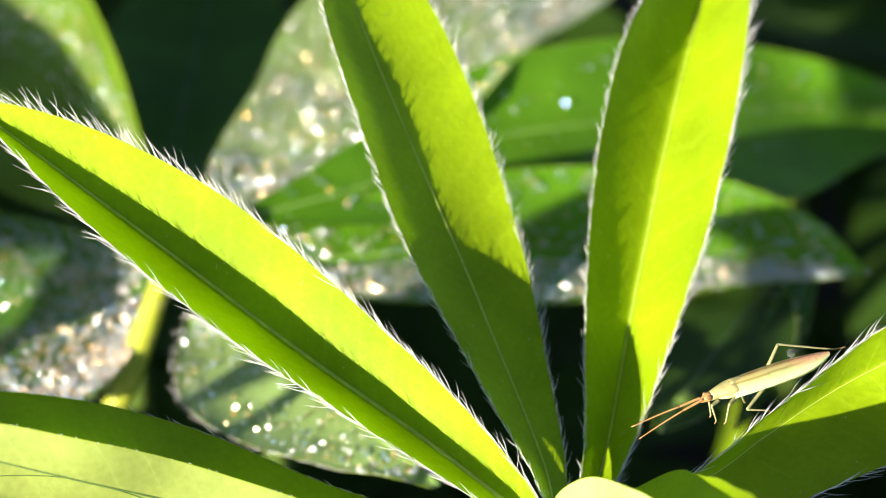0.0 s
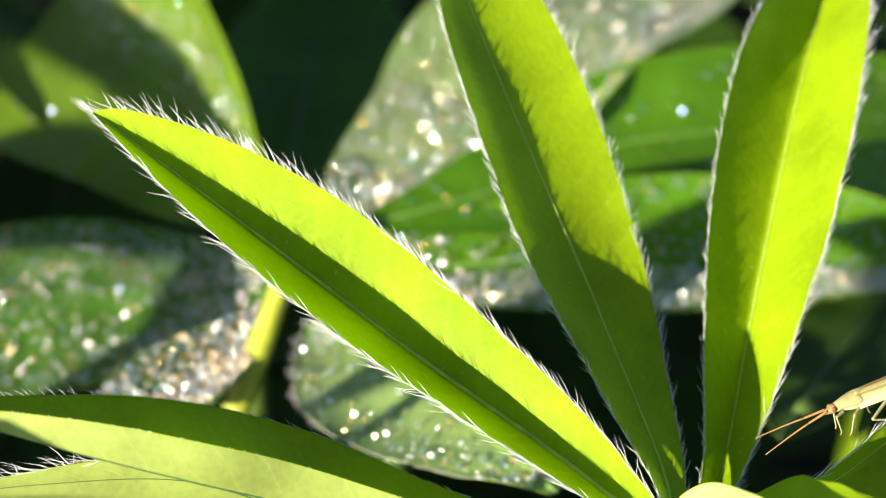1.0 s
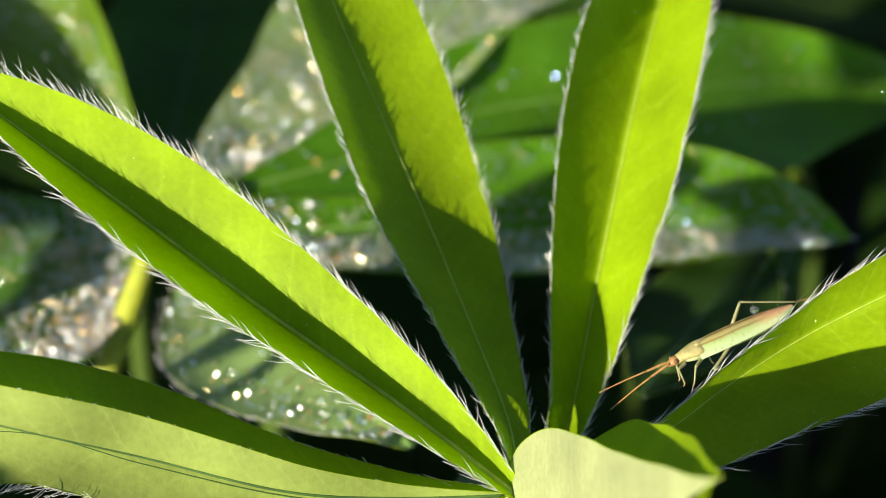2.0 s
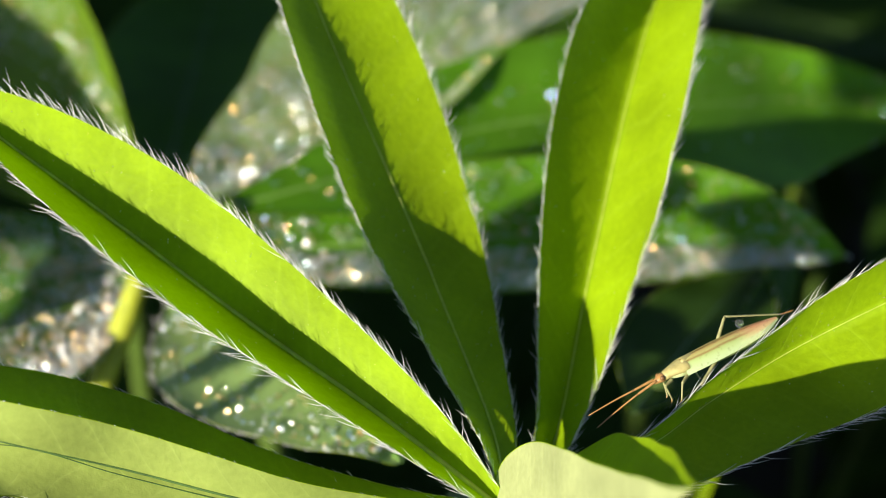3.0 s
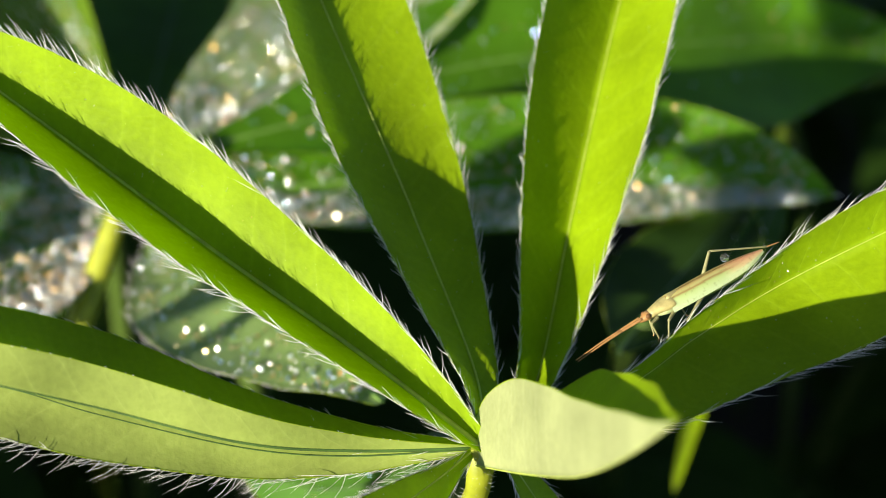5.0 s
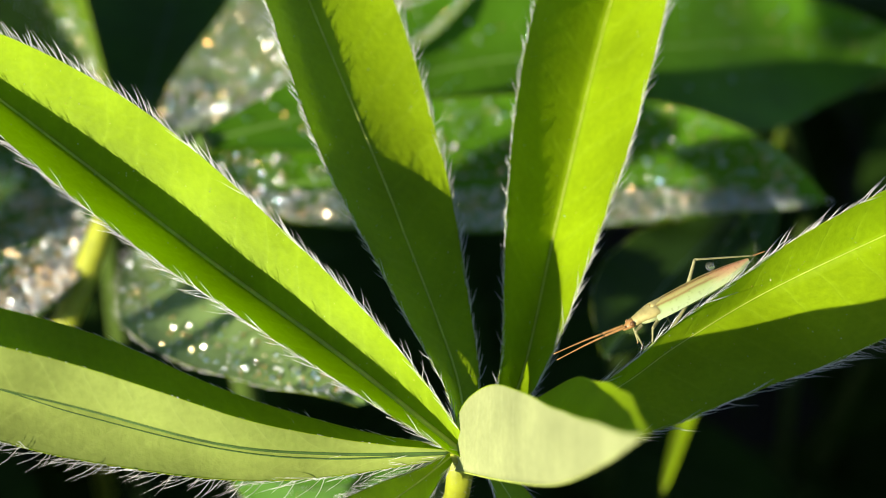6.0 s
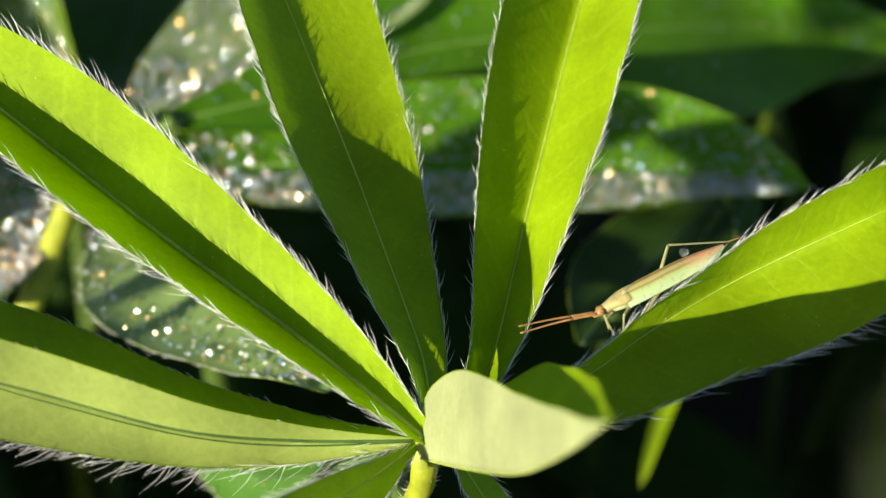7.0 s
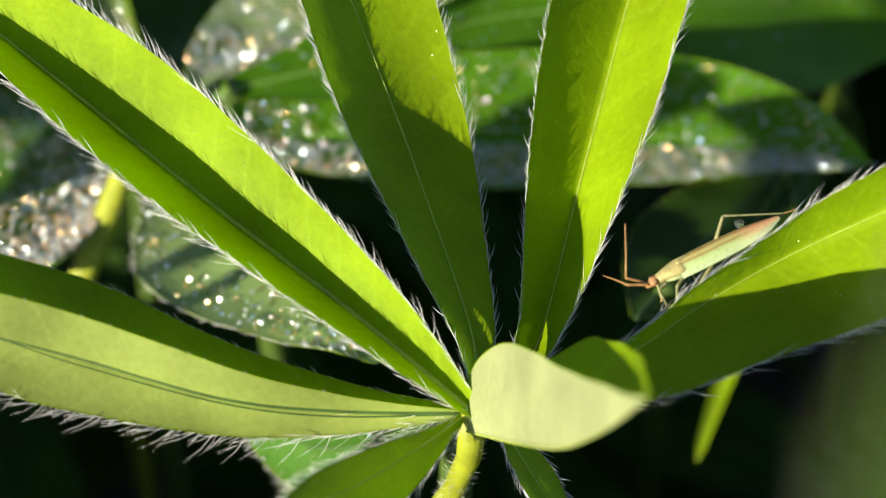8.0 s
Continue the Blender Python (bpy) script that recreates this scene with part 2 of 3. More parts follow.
class Blade:
    """The shape of one leaflet: a midrib line, and the way from it to each margin at the widest place."""

    def __init__(self, mid, left, right, peak=0.6, point=0.85, bow=0.12, wave=0.02, swell=1.15, seed=0, steps=(56, 9), other=None):
        self.n, self.m = steps
        self.line = spline(mid, self.n)
        self.left, self.right = Vector(left) * MM, Vector(right) * MM
        self.peak, self.point, self.swell, self.bow, self.wave, self.seed = peak, point, swell, bow, wave, seed
        self.other = other or (peak, point, swell)           # the right half's own outline
        j = round(peak * self.n)
        self.t0 = self.tangent(j)

    def tangent(self, i):
        return (self.line[min(i + 1, self.n)] - self.line[max(i - 1, 0)]).normalized()

    def place(self, i, v):
        """The point at step i along and v across, -1 the left margin, 1 the right one."""
        t = self.tangent(i)
        turn = self.t0.rotation_difference(t)
        side = turn @ (self.left if v < 0 else self.right)
        side = side - t * side.dot(t) * 0.6
        l, r = turn @ self.left, turn @ self.right
        up = (l.normalized() + r.normalized())
        up = up - t * up.dot(t)
        if up.length < 0.15:
            up = r.cross(t) if r.cross(t).z > 0 else -r.cross(t)
        up.normalize()
        u = i / self.n
        w = profile(u, self.peak, self.point, self.swell) if v < 0 else profile(u, *self.other)
        a = abs(v)
        ripple = noise.noise(Vector((u * 7, v * 1.1, self.seed * 3.7))) * self.wave * side.length * a * 2
        bend = self.bow * side.length * (a * (1 - a)) * -2 * w
        return self.line[i] + side * (w * a) + up * (bend + ripple)


def blade_mesh(b, name, mats, parent, label=""):
    verts, faces, uvs = [], [], []
    for i in range(b.n + 1):
        for k in range(-b.m, b.m + 1):
            v = k / b.m
            verts.append(b.place(i, v))
            uvs.append((i / b.n, v))
    row = 2 * b.m + 1
    for i in range(b.n):
        for k in range(row - 1):
            faces.append((i * row + k, i * row + k + 1, (i + 1) * row + k + 1, (i + 1) * row + k))
    ob = mesh_object(name, verts, faces, mats[0], parent, label, uvs)
    if mats[1] != mats[0]:
        ob.data.materials.append(mats[1])
        for p in ob.data.polygons:
            p.material_index = int(p.index % (row - 1) >= b.m)
    return ob


def strand(verts, faces, root, way, bend, length, radius):
    """One tapering hair in two pieces."""
    k = len(verts)
    side = way.cross(Vector((0.3, 0.5, 0.81))).normalized()
    other = way.cross(side)
    mid = root + way * length * 0.5 + bend * length * 0.12
    tip = root + way * length + bend * length * 0.4
    for c, r in ((root, radius), (mid, radius * 0.8)):
        for s in range(3):
            w = 2.0944 * s
            verts.append(c + (side * math.cos(w) + other * math.sin(w)) * r)
    verts.append(tip)
    for s in range(3):
        q = (s + 1) % 3
        faces.append((k + s, k + q, k + 3 + q, k + 3 + s))
        faces.append((k + 3 + s, k + 3 + q, k + 6))


def margin_hairs(b, name, parent, count, length, rng, far_length=0, radius=0.022, spread=0.42, lean=0.8):
    """Silky hairs that stand along both margins and lean to the tip."""
    verts, faces = [], []
    for side in (-1, 1):
        for k in range(count):
            f = (0.03 + 0.97 * (k + rng.uniform(-1.3, 1.3)) / count) * b.n
            i = min(max(int(f), 0), b.n - 1)
            p = b.place(i, side).lerp(b.place(i + 1, side), f - i)
            inner = b.place(i, side * 0.8)
            out = (p - inner).normalized()
            t = b.tangent(i)
            jit = Vector((rng.gauss(0, 1), rng.gauss(0, 1), rng.gauss(0, 1))) * spread
            way = (out * 0.95 + t * lean + jit * 0.75).normalized()
            strand(verts, faces, p, way, t, (length if side < 0 else far_length or length) * MM * rng.uniform(0.35, 1.3), radius * MM * rng.uniform(0.7, 1.2))
    for _ in range(14):
        way = (b.tangent(b.n) + Vector((rng.gauss(0, 1), rng.gauss(0, 1), rng.gauss(0, 1))) * 0.2).normalized()
        strand(verts, faces, b.line[-1], way, way, length * MM * rng.uniform(0.6, 1.1), radius * MM)
    return mesh_object(name, verts, faces, HAIR, parent, "fine silvery hairs")


GOLD = (1 + 5 ** 0.5) / 2
BEAD = [Vector(v).normalized() for v in ((-1, GOLD, 0), (1, GOLD, 0), (-1, -GOLD, 0), (1, -GOLD, 0), (0, -1, GOLD), (0, 1, GOLD), (0, -1, -GOLD), (0, 1, -GOLD), (GOLD, 0, -1), (GOLD, 0, 1), (-GOLD, 0, -1), (-GOLD, 0, 1))]
BEAD_FACES = [f for f in ((a, b, c) for a in range(12) for b in range(a + 1, 12) for c in range(b + 1, 12)) if all((BEAD[i] - BEAD[j]).length < 1.1 for i, j in ((f[0], f[1]), (f[1], f[2]), (f[0], f[2])))]


def drops(b, name, parent, bands, rng, size=(0.05, 0.12), along=(0.05, 0.95)):
    """Tiny beads of dew on a blade's hairs, so many in each band across it."""
    verts, faces = [], []
    for count, low, high, _ in bands:
        for _ in range(count):
            f = rng.uniform(*along) * b.n
            i = min(int(f), b.n - 1)
            v = rng.uniform(low, high)
            p = b.place(i, v).lerp(b.place(i + 1, v), f - i)
            nrm = (b.place(i, v) - b.place(i, v - 0.1)).cross(b.tangent(i))
            nrm = nrm.normalized() if nrm.z > 0 else -nrm.normalized()
            r = MM * (size[0] + (size[1] - size[0]) * rng.random() ** 2)
            k = len(verts)
            c = p + nrm * (r * 0.7 + (MM * rng.uniform(0, 0.35) if size[1] > 0.05 else 0))
            spin = Euler((rng.uniform(0, 6.3), rng.uniform(0, 6.3), rng.uniform(0, 6.3))).to_matrix()
            verts.extend(c + spin @ Vector(q) * r for q in BEAD)
            faces.extend(tuple(k + q for q in f) for f in BEAD_FACES)
    return mesh_object(name, verts, faces, DEW, parent, "tiny glittering dew beads", smooth=False)


def down(b, name, parent, bands, rng):
    """Silky hairs that lie over a blade's surface and lean to its tip."""
    verts, faces = [], []
    for _, low, high, count in bands:
        for _ in range(count):
            f = rng.uniform(0.03, 0.97) * b.n
            i = min(int(f), b.n - 1)
            v = rng.uniform(low, high)
            p = b.place(i, v).lerp(b.place(i + 1, v), f - i)
            out = b.place(i, v) - b.place(i, v - 0.1)
            nrm = out.cross(b.tangent(i)).normalized()
            nrm = nrm if nrm.z > 0 else -nrm
            way = (b.tangent(i) + out.normalized() * rng.gauss(0, 0.3) + nrm * rng.uniform(0.15, 0.6)).normalized()
            strand(verts, faces, p, way, b.tangent(i), MM * rng.uniform(0.5, 1.0), MM * 0.016)
    return mesh_object(name, verts, faces, HAIR, parent, "fine silvery down")


def leaflet(parent, mid, left, right, mat, hairs=0, hair_len=1.0, far_hair_len=0, hair_lean=0.8, dew=0, seed=1, rib=0.06, rib_mat=None, label="", edge=True, dew_size=(0.016, 0.034), dew_band=(-0.95, 0.95), **shape):
    rng = random.Random(seed)
    b = Blade(mid, left, right, seed=seed, **shape)
    blade = blade_mesh(b, "leaflet", mat if isinstance(mat, tuple) else (mat, mat), parent, label)
    n = b.n
    up = [(b.place(i, 0.2) + b.place(i, -0.2)) * 0.5 - b.line[i] for i in range(n + 1)]
    line = [b.line[i] + (up[i].normalized() * 0.03 * MM if up[i].length > 1e-7 else Vector()) for i in range(n + 1)]
    verts, faces = tube(line, [rib * MM * (1 - 0.75 * i / n) for i in range(n + 1)], 6)
    mesh_object("midrib", verts, faces, rib_mat or RIB, blade, "pale raised midrib")
    for side in (-1, 1) if edge else ():
        rim = [b.place(i, side) for i in range(n + 1)]
        verts, faces = tube(rim, 0.03 * MM, 5)
        mesh_object("margin", verts, faces, MARGIN, blade, "thin yellowish green leaf margin")
    if hairs:
        tagged(margin_hairs(b, "hair_fringe", blade, hairs, hair_len, rng, far_hair_len, lean=hair_lean), kind="stuff")
    if dew:
        tagged(drops(b, "dew", blade, dew if isinstance(dew, list) else [(dew, *dew_band, 0)], rng, dew_size), kind="stuff")
        if isinstance(dew, list) and any(band[3] for band in dew):
            tagged(down(b, "down", blade, dew, rng), kind="stuff")
    return blade


# ---- ground ----
bm = bmesh.new()
bmesh.ops.create_grid(bm, x_segments=120, y_segments=120, size=30)
for v in bm.verts:
    v.co.z = 0.012 * noise.noise(v.co * 9) + 0.004 * noise.noise(v.co * 40)
ground = tagged(part("ground", bm, SOIL), "dark moist garden soil", "ground", kind="structure")

# ---- the young lupin leaf ----
leaf = thing("lupin_leaf", "bright green young lupin leaf with hairy folded leaflets", "leaf")
leaflet(leaf, [(0.7, -0.4, 250), (-6.5, 3.9, 253.4), (-14.6, 9.8, 255.2), (-23.6, 15.3, 259), (-33.6, 20.2, 264.4)], (-1.33, -4.21, 2.92), (2.59, 1.09, 4.38), YOUNG, hairs=230, hair_len=1.15, seed=11, dew=170, rib=0.19, peak=0.57, point=0.8, swell=0.76, other=(0.59, 0.63, 0.85))
leaflet(leaf, [(0.6, 0.4, 250.1), (0, 6.2, 249.6), (-2.7, 13.3, 252.2), (-6.2, 20.5, 256.4), (-10.4, 27.8, 262.7), (-14.8, 36.0, 270.2)], (-2.69, -2.51, 1.72), (4.58, 2.51, -0.45), YOUNG, hairs=280, hair_len=0.75, far_hair_len=1.1, seed=12, dew=120, rib=0.08, peak=0.48, point=0.71, swell=1.34, other=(0.69, 0.81, 1.29))
leaflet(leaf, [(0.6, 0.5, 249.6), (1.8, 3.0, 247.9), (3.9, 8.3, 246.8), (6.2, 18.7, 250.8), (9.4, 31.6, 256.6), (13.8, 47.4, 259.7)], (-4.11, -0.72, 3.98), (3.28, -3.5, 3.4), YOUNG, hairs=290, hair_len=0.7, far_hair_len=1.2, seed=13, dew=120, peak=0.62, point=1.16, swell=1.64, other=(0.58, 0.6, 1.59))
leaflet(leaf, [(1.1, -0.1, 250.6), (8.2, 1.2, 253.6), (12.3, 3.2, 255.7), (17.5, 6.8, 256.4), (25.3, 9.5, 259.2), (33.9, 15.3, 258.5)], (0.53, 0.75, 3.56), (3.92, -5.34, 0.41), YOUNG, hairs=180, hair_len=1.3, seed=14, dew=140, rib=0.04, peak=0.85, point=0.86, swell=1.74, other=(0.58, 0.85, 1.24))
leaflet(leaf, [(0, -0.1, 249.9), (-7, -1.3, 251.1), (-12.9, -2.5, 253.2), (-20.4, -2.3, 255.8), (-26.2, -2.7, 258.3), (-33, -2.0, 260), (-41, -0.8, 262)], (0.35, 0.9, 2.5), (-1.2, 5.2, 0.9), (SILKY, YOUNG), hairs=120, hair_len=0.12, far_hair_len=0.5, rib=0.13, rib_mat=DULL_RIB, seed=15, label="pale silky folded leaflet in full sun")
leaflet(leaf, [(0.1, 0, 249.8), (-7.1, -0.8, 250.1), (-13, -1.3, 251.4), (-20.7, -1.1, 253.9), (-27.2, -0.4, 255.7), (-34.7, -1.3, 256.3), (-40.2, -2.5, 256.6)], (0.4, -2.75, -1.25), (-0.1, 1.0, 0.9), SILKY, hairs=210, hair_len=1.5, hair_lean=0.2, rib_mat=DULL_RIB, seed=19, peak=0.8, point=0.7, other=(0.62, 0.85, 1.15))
leaflet(leaf, [(0.1, -0.8, 249.2), (2.7, -6.1, 254.9), (5, -12.3, 262.3), (6.8, -17.1, 269.7), (8.2, -21.8, 277.7)], (-1.52, 7.2, -0.5), (3.45, 4.6, 3.3), (DOWNY, YOUNG), hairs=0, hair_len=0.6, seed=16, peak=0.25, point=1.25, swell=0.45, other=(0.29, 1.12, 0.79), label="pale folded leaflet that rises steeply")
leaflet(leaf, [(0, -0.1, 249.9), (-2.6, -3.7, 251), (-5.5, -8, 253.2), (-9.2, -12.6, 256)], (-1.5, 0.1, 1.2), (1.3, -0.4, -2.5), YOUNG, hairs=120, seed=17, dew=30)
leaflet(leaf, [(1.4, 0, 250), (2.4, -0.2, 248.1), (4.2, -1.6, 245.7), (6.2, -3.2, 243)], (-0.8, -0.77, 0.46), (1.06, 1.03, -0.61), YOUNG, hairs=70, hair_len=0.6, seed=18)
verts, faces = tube(spline([(0.5, 0, 250), (0.4, 0.1, 247), (-0.6, 1.0, 242), (-2.8, 5.5, 230.6), (-6, 12, 200), (-10, 18, 100), (-12, 20, 0)], 60), [0.00054 + 0.0003 * math.exp(-i / 2) for i in range(61)], 12)
stalk = mesh_object("petiole", verts, faces, STEM, leaf, "yellowish green hairy leaf stalk")


def stalk_hairs(parent, line, radius, count, length, seed):
    """Short hairs that stand off a stalk all round."""
    rng = random.Random(seed)
    verts, faces = [], []
    for _ in range(count):
        p = line[rng.randrange(len(line))] + Vector((0, 0, rng.uniform(-0.2, 0.2))) * MM
        a = rng.uniform(0, 2 * math.pi)
        way = Vector((math.cos(a), math.sin(a), rng.uniform(-0.2, 0.6))).normalized()
        strand(verts, faces, p + way * radius * MM * 0.9, way, Vector((0, 0, 1)), length * MM * rng.uniform(0.5, 1.2), 0.016 * MM)
    return tagged(mesh_object("hair_fringe", verts, faces, HAIR, parent, "fine silvery hairs"), kind="stuff")


stalk_hairs(stalk, spline([(0.5, 0, 250.3), (0.4, 0.1, 247), (-0.6, 1.0, 242), (-2.2, 4.4, 233)], 40), 0.54, 520, 0.6, 91)

# ---- older leaves below ----
def old_leaf(label, leaflets, stalk, stalk_mat, seed, hairs=24, hair_len=0.4, girth=0.0011):
    top = thing("lupin_leaf", label, "leaf", "older lupin leaves below")
    for k, (mid, left, right, peak, mat, dew) in enumerate(leaflets):
        outline = dict(peak=peak) if isinstance(peak, float) else dict(peak=peak[0], point=peak[1], swell=peak[2], other=peak[3:])
        leaflet(top, mid, left, right, mat, dew=dew, seed=seed * 50 + k, hairs=hairs, hair_len=hair_len, rib=0.16, **outline, rib_mat=DULL_RIB if mat in (SHADE, DIM_SHADE, HALF_SHADE) else GREEN_RIB, dew_size=(0.07, 0.18), wave=0.03)
    verts, faces = tube(spline(stalk, 30), girth, 10)
    mesh_object("petiole", verts, faces, stalk_mat, top, "leaf stalk")
    return top


old_leaf("dark green dewy lupin leaf half in shade", [
    ([(-21.1, 46, 229.9), (-16.6, 54, 228), (-8.7, 62.9, 227.2), (-2.1, 72.1, 227.1), (7.1, 80.8, 224.8), (15.9, 91.5, 223.4)], (-18.7, 3.9, -2.1), (5.7, -3.5, 1.0), (0.76, 0.85, 0.98, 0.42, 0.85, 1.12), SILVER, [(1700, -0.97, 0.0, 700), (900, 0.05, 0.95, 2200)]),
    ([(-19.6, 46, 230), (-10.4, 52, 228), (-1.6, 59.3, 225.9), (7.9, 63.9, 223.8), (18.3, 68.8, 220.6), (28.1, 73.8, 217), (40.7, 76.4, 214)], (-0.4, 6.2, 3.6), (1.4, -10.6, -0.6), (0.55, 0.85, 1.0, 0.66, 0.85, 1.0), OLD, [(170, -0.95, 0.5, 0)]),
    ([(-20.1, 45.8, 230), (-16.5, 44.6, 227.2), (-4.4, 47.7, 225.3), (9.1, 49.5, 223.7), (20.2, 49.4, 223.3), (28, 46, 225.1)], (-1.6, 6.7, 2.7), (0.3, -6.8, 0.8), (0.67, 0.81, 0.8, 0.39, 0.69, 0.96), OLD, [(650, -0.95, 0.1, 0), (1300, 0.2, 0.97, 1900)]),
    ([(-18, 49, 227), (-1.5, 67.5, 219.5), (1.4, 72, 220), (3.7, 76.8, 220.6), (7.6, 82.6, 222.8)], (-0.9, 0.6, 0.6), (1.2, -0.5, -0.4), 0.6, OLD, 0),
], [(-19.6, 46, 230), (-19, 50, 215), (-16, 50, 150), (-14, 40, 0)], SHADE_STEM, 2)
old_leaf("grey green lupin leaf covered in dew", [
    ([(-5.6, 13.8, 238), (-11.1, 22.2, 234.5), (-16, 28.5, 232), (-20.5, 34, 229.5), (-23.5, 37.5, 228)], (-5.4, -5.0, 0.5), (3.0, 3.0, 0.2), 0.6, SILVER, [(350, -0.95, 0.1, 0), (1300, 0.1, 0.97, 1500)]),
    ([(-0.2, 11.4, 234), (-4.9, 13.7, 230.3), (-10.3, 15.9, 226.6), (-16.1, 19.9, 224.6)], (-1.3, -2.5, -2.3), (1.4, 1.9, 1.8), 0.5, HALF_SHADE, 60),
], [(-2, 12, 236), (-1, 13, 228), (-3, 18, 150), (-5, 22, 0)], SHADE_STEM, 3, 90, 0.6)
old_leaf("glittering dew-covered lupin leaf", [
    ([(-25.9, 42.4, 225.9), (-29.1, 37.4, 226.4), (-33.7, 32.1, 227.0), (-39.7, 28.0, 227.0)], (1.6, -3.8, 0.4), (-2.5, 1.5, 1.1), 0.6, HALF_SHADE, [(2700, -0.97, 0.0, 250), (700, 0.0, 0.95, 0)]),
    ([(-26.5, 44.9, 223.7), (-33.1, 48.5, 220.4), (-40.8, 49.2, 219.3), (-50.4, 48.7, 218.8), (-63.0, 47.6, 218.2)], (-0.5, -11.5, 0.5), (-2.0, 7.8, 0.3), 0.52, HALF_SHADE, [(1900, -0.95, 0.95, 0)]),
], [(-25.9, 42.4, 226), (-27.5, 50, 218.5), (-31.5, 68, 199.5), (-33, 75, 100), (-33, 75, 0)], SHADE_STEM, 4)
old_leaf("lupin leaf with one broad sunlit leaflet", [
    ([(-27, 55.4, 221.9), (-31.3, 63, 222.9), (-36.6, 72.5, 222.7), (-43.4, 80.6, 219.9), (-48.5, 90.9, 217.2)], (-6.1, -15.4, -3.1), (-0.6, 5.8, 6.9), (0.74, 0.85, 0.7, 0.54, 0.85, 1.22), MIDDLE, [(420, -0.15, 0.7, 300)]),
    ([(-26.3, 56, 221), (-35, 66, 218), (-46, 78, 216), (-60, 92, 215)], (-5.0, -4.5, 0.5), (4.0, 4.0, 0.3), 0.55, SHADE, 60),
    ([(-26, 56, 221), (-28, 72, 209), (-27.6, 84, 207), (-26.5, 97, 206), (-25, 112, 206)], (-9.0, 1.0, 2.0), (10.0, -1.0, 2.0), 0.55, DIM_SHADE, 0),
], [(-25.5, 53.8, 223.7), (-25.2, 62, 213), (-25, 85, 186), (-24, 96, 100), (-24, 97, 0)], SHADE_STEM, 5)
old_leaf("olive green lupin leaf in shade", [
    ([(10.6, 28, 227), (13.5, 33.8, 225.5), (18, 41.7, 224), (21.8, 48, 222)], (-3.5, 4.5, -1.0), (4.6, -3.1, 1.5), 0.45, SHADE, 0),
    ([(16.7, 30.9, 223.8), (19.8, 37.4, 224.1), (22.7, 44.6, 222.9), (25.3, 51.6, 221.6)], (-1.3, 0.6, 0.6), (1.5, -0.6, -0.6), 0.5, DIM_SHADE, 0),
], [(13, 31, 226), (13.6, 38, 219.3), (15.4, 60, 198), (18, 92, 167.5), (19, 104, 90), (19, 105, 0)], SHADE_STEM, 6)

# Out of view: leaflets added towards the sun to shadow the dewy leaf.
old_leaf("unseen green lupin leaf added to shade the dewy leaf", [
    ([(-79, -36, 280), (-86, -42, 281), (-95, -47.5, 281), (-106, -54, 278)], (1.8, -2.6, 0.7), (-2.4, 3.2, 0.7), (0.3, 0.85, 0.35, 0.35, 0.85, 0.6), OLD, 0),
    ([(-78.5, -34, 280), (-75, -28, 281), (-71, -18, 281), (-69, -4, 278)], (-5.4, -2.3, 1.0), (5.5, 2.0, 1.0), (0.3, 0.85, 0.4, 0.3, 0.85, 0.4), OLD, 0),
    ([(-77, -34.5, 280), (-74, -35, 280.5), (-70.5, -36, 280.5), (-66, -37, 279)], (0.6, 2.4, 0.5), (-0.6, -2.2, 0.5), 0.55, OLD, 0),
], [(-79, -35.3, 280), (-79.5, -36, 262), (-82, -38, 150), (-84, -40, 0)], SHADE_STEM, 7, girth=0.0007)
# A second added, unseen leaf; it narrows the sun patch on the dewy leaf.
old_leaf("small unseen lupin leaf added to shade the dewy leaf", [
    ([(-76.8, -53, 280), (-77.6, -49, 280.7), (-78, -45.5, 280.7), (-78, -41.6, 279.5)], (-3.1, -0.2, 0.4), (4.6, 0.2, 0.4), (0.4, 0.6, 0.4, 0.4, 0.6, 0.4), OLD, 0),
    ([(-77, -52.5, 280), (-78, -58, 281), (-81, -66, 281), (-87, -76, 278)], (2.8, -2.0, 0.7), (-2.8, 2.0, 0.7), 0.5, OLD, 0),
], [(-76.8, -52.8, 280), (-76, -54, 262), (-76, -58, 150), (-77, -60, 0)], SHADE_STEM, 9, girth=0.0007)
# Added out of view to keep sun off the broad leaflet's left half.
old_leaf("tall unseen lupin leaf added to shade the broad leaflet", [
    ([(-126, -42, 280), (-140, -34, 282), (-157, -26, 282), (-180, -20, 279)], (-1.5, -7.5, 1), (1.5, 8.5, 1), 0.45, OLD, 0),
    ([(-130, -44, 280), (-144, -47, 282), (-160, -46, 282), (-178, -44, 279)], (-0.6, -8, 1), (0.6, 8, 1), 0.5, OLD, 0),
    ([(-133, -44, 280), (-138, -56, 282), (-143, -70, 282), (-148, -84, 279)], (7, -2, 1), (-7, 2, 1), 0.5, OLD, 0),
], [(-128, -43, 280), (-127, -44, 262), (-128, -45, 150), (-126, -45, 0)], SHADE_STEM, 8)

blade = thing("grass_blade", "bright green sunlit grass blade hanging beneath the leaf", "grass blade")
leaflet(blade, [(32, 92, 192), (23.5, 60, 199.5), (20.7, 50, 200.5), (18.3, 42.3, 200.2), (16.9, 37.4, 199.8)], (-1.1, 0.3, 0.5), (1.1, -0.3, 0.5), YOUNG, seed=61, rib=0.08, peak=0.5, point=0.45, edge=False)
verts, faces = tube(spline([(32, 92, 192), (40, 112, 150), (44, 120, 60), (45, 121, 0)], 20), 0.0008, 8)
mesh_object("stalk", verts, faces, SHADE_STEM, blade, "thin green stalk")

shoot = thing("lupin_shoot", "yellowish green young lupin shoot between the leaves", "plant stem")
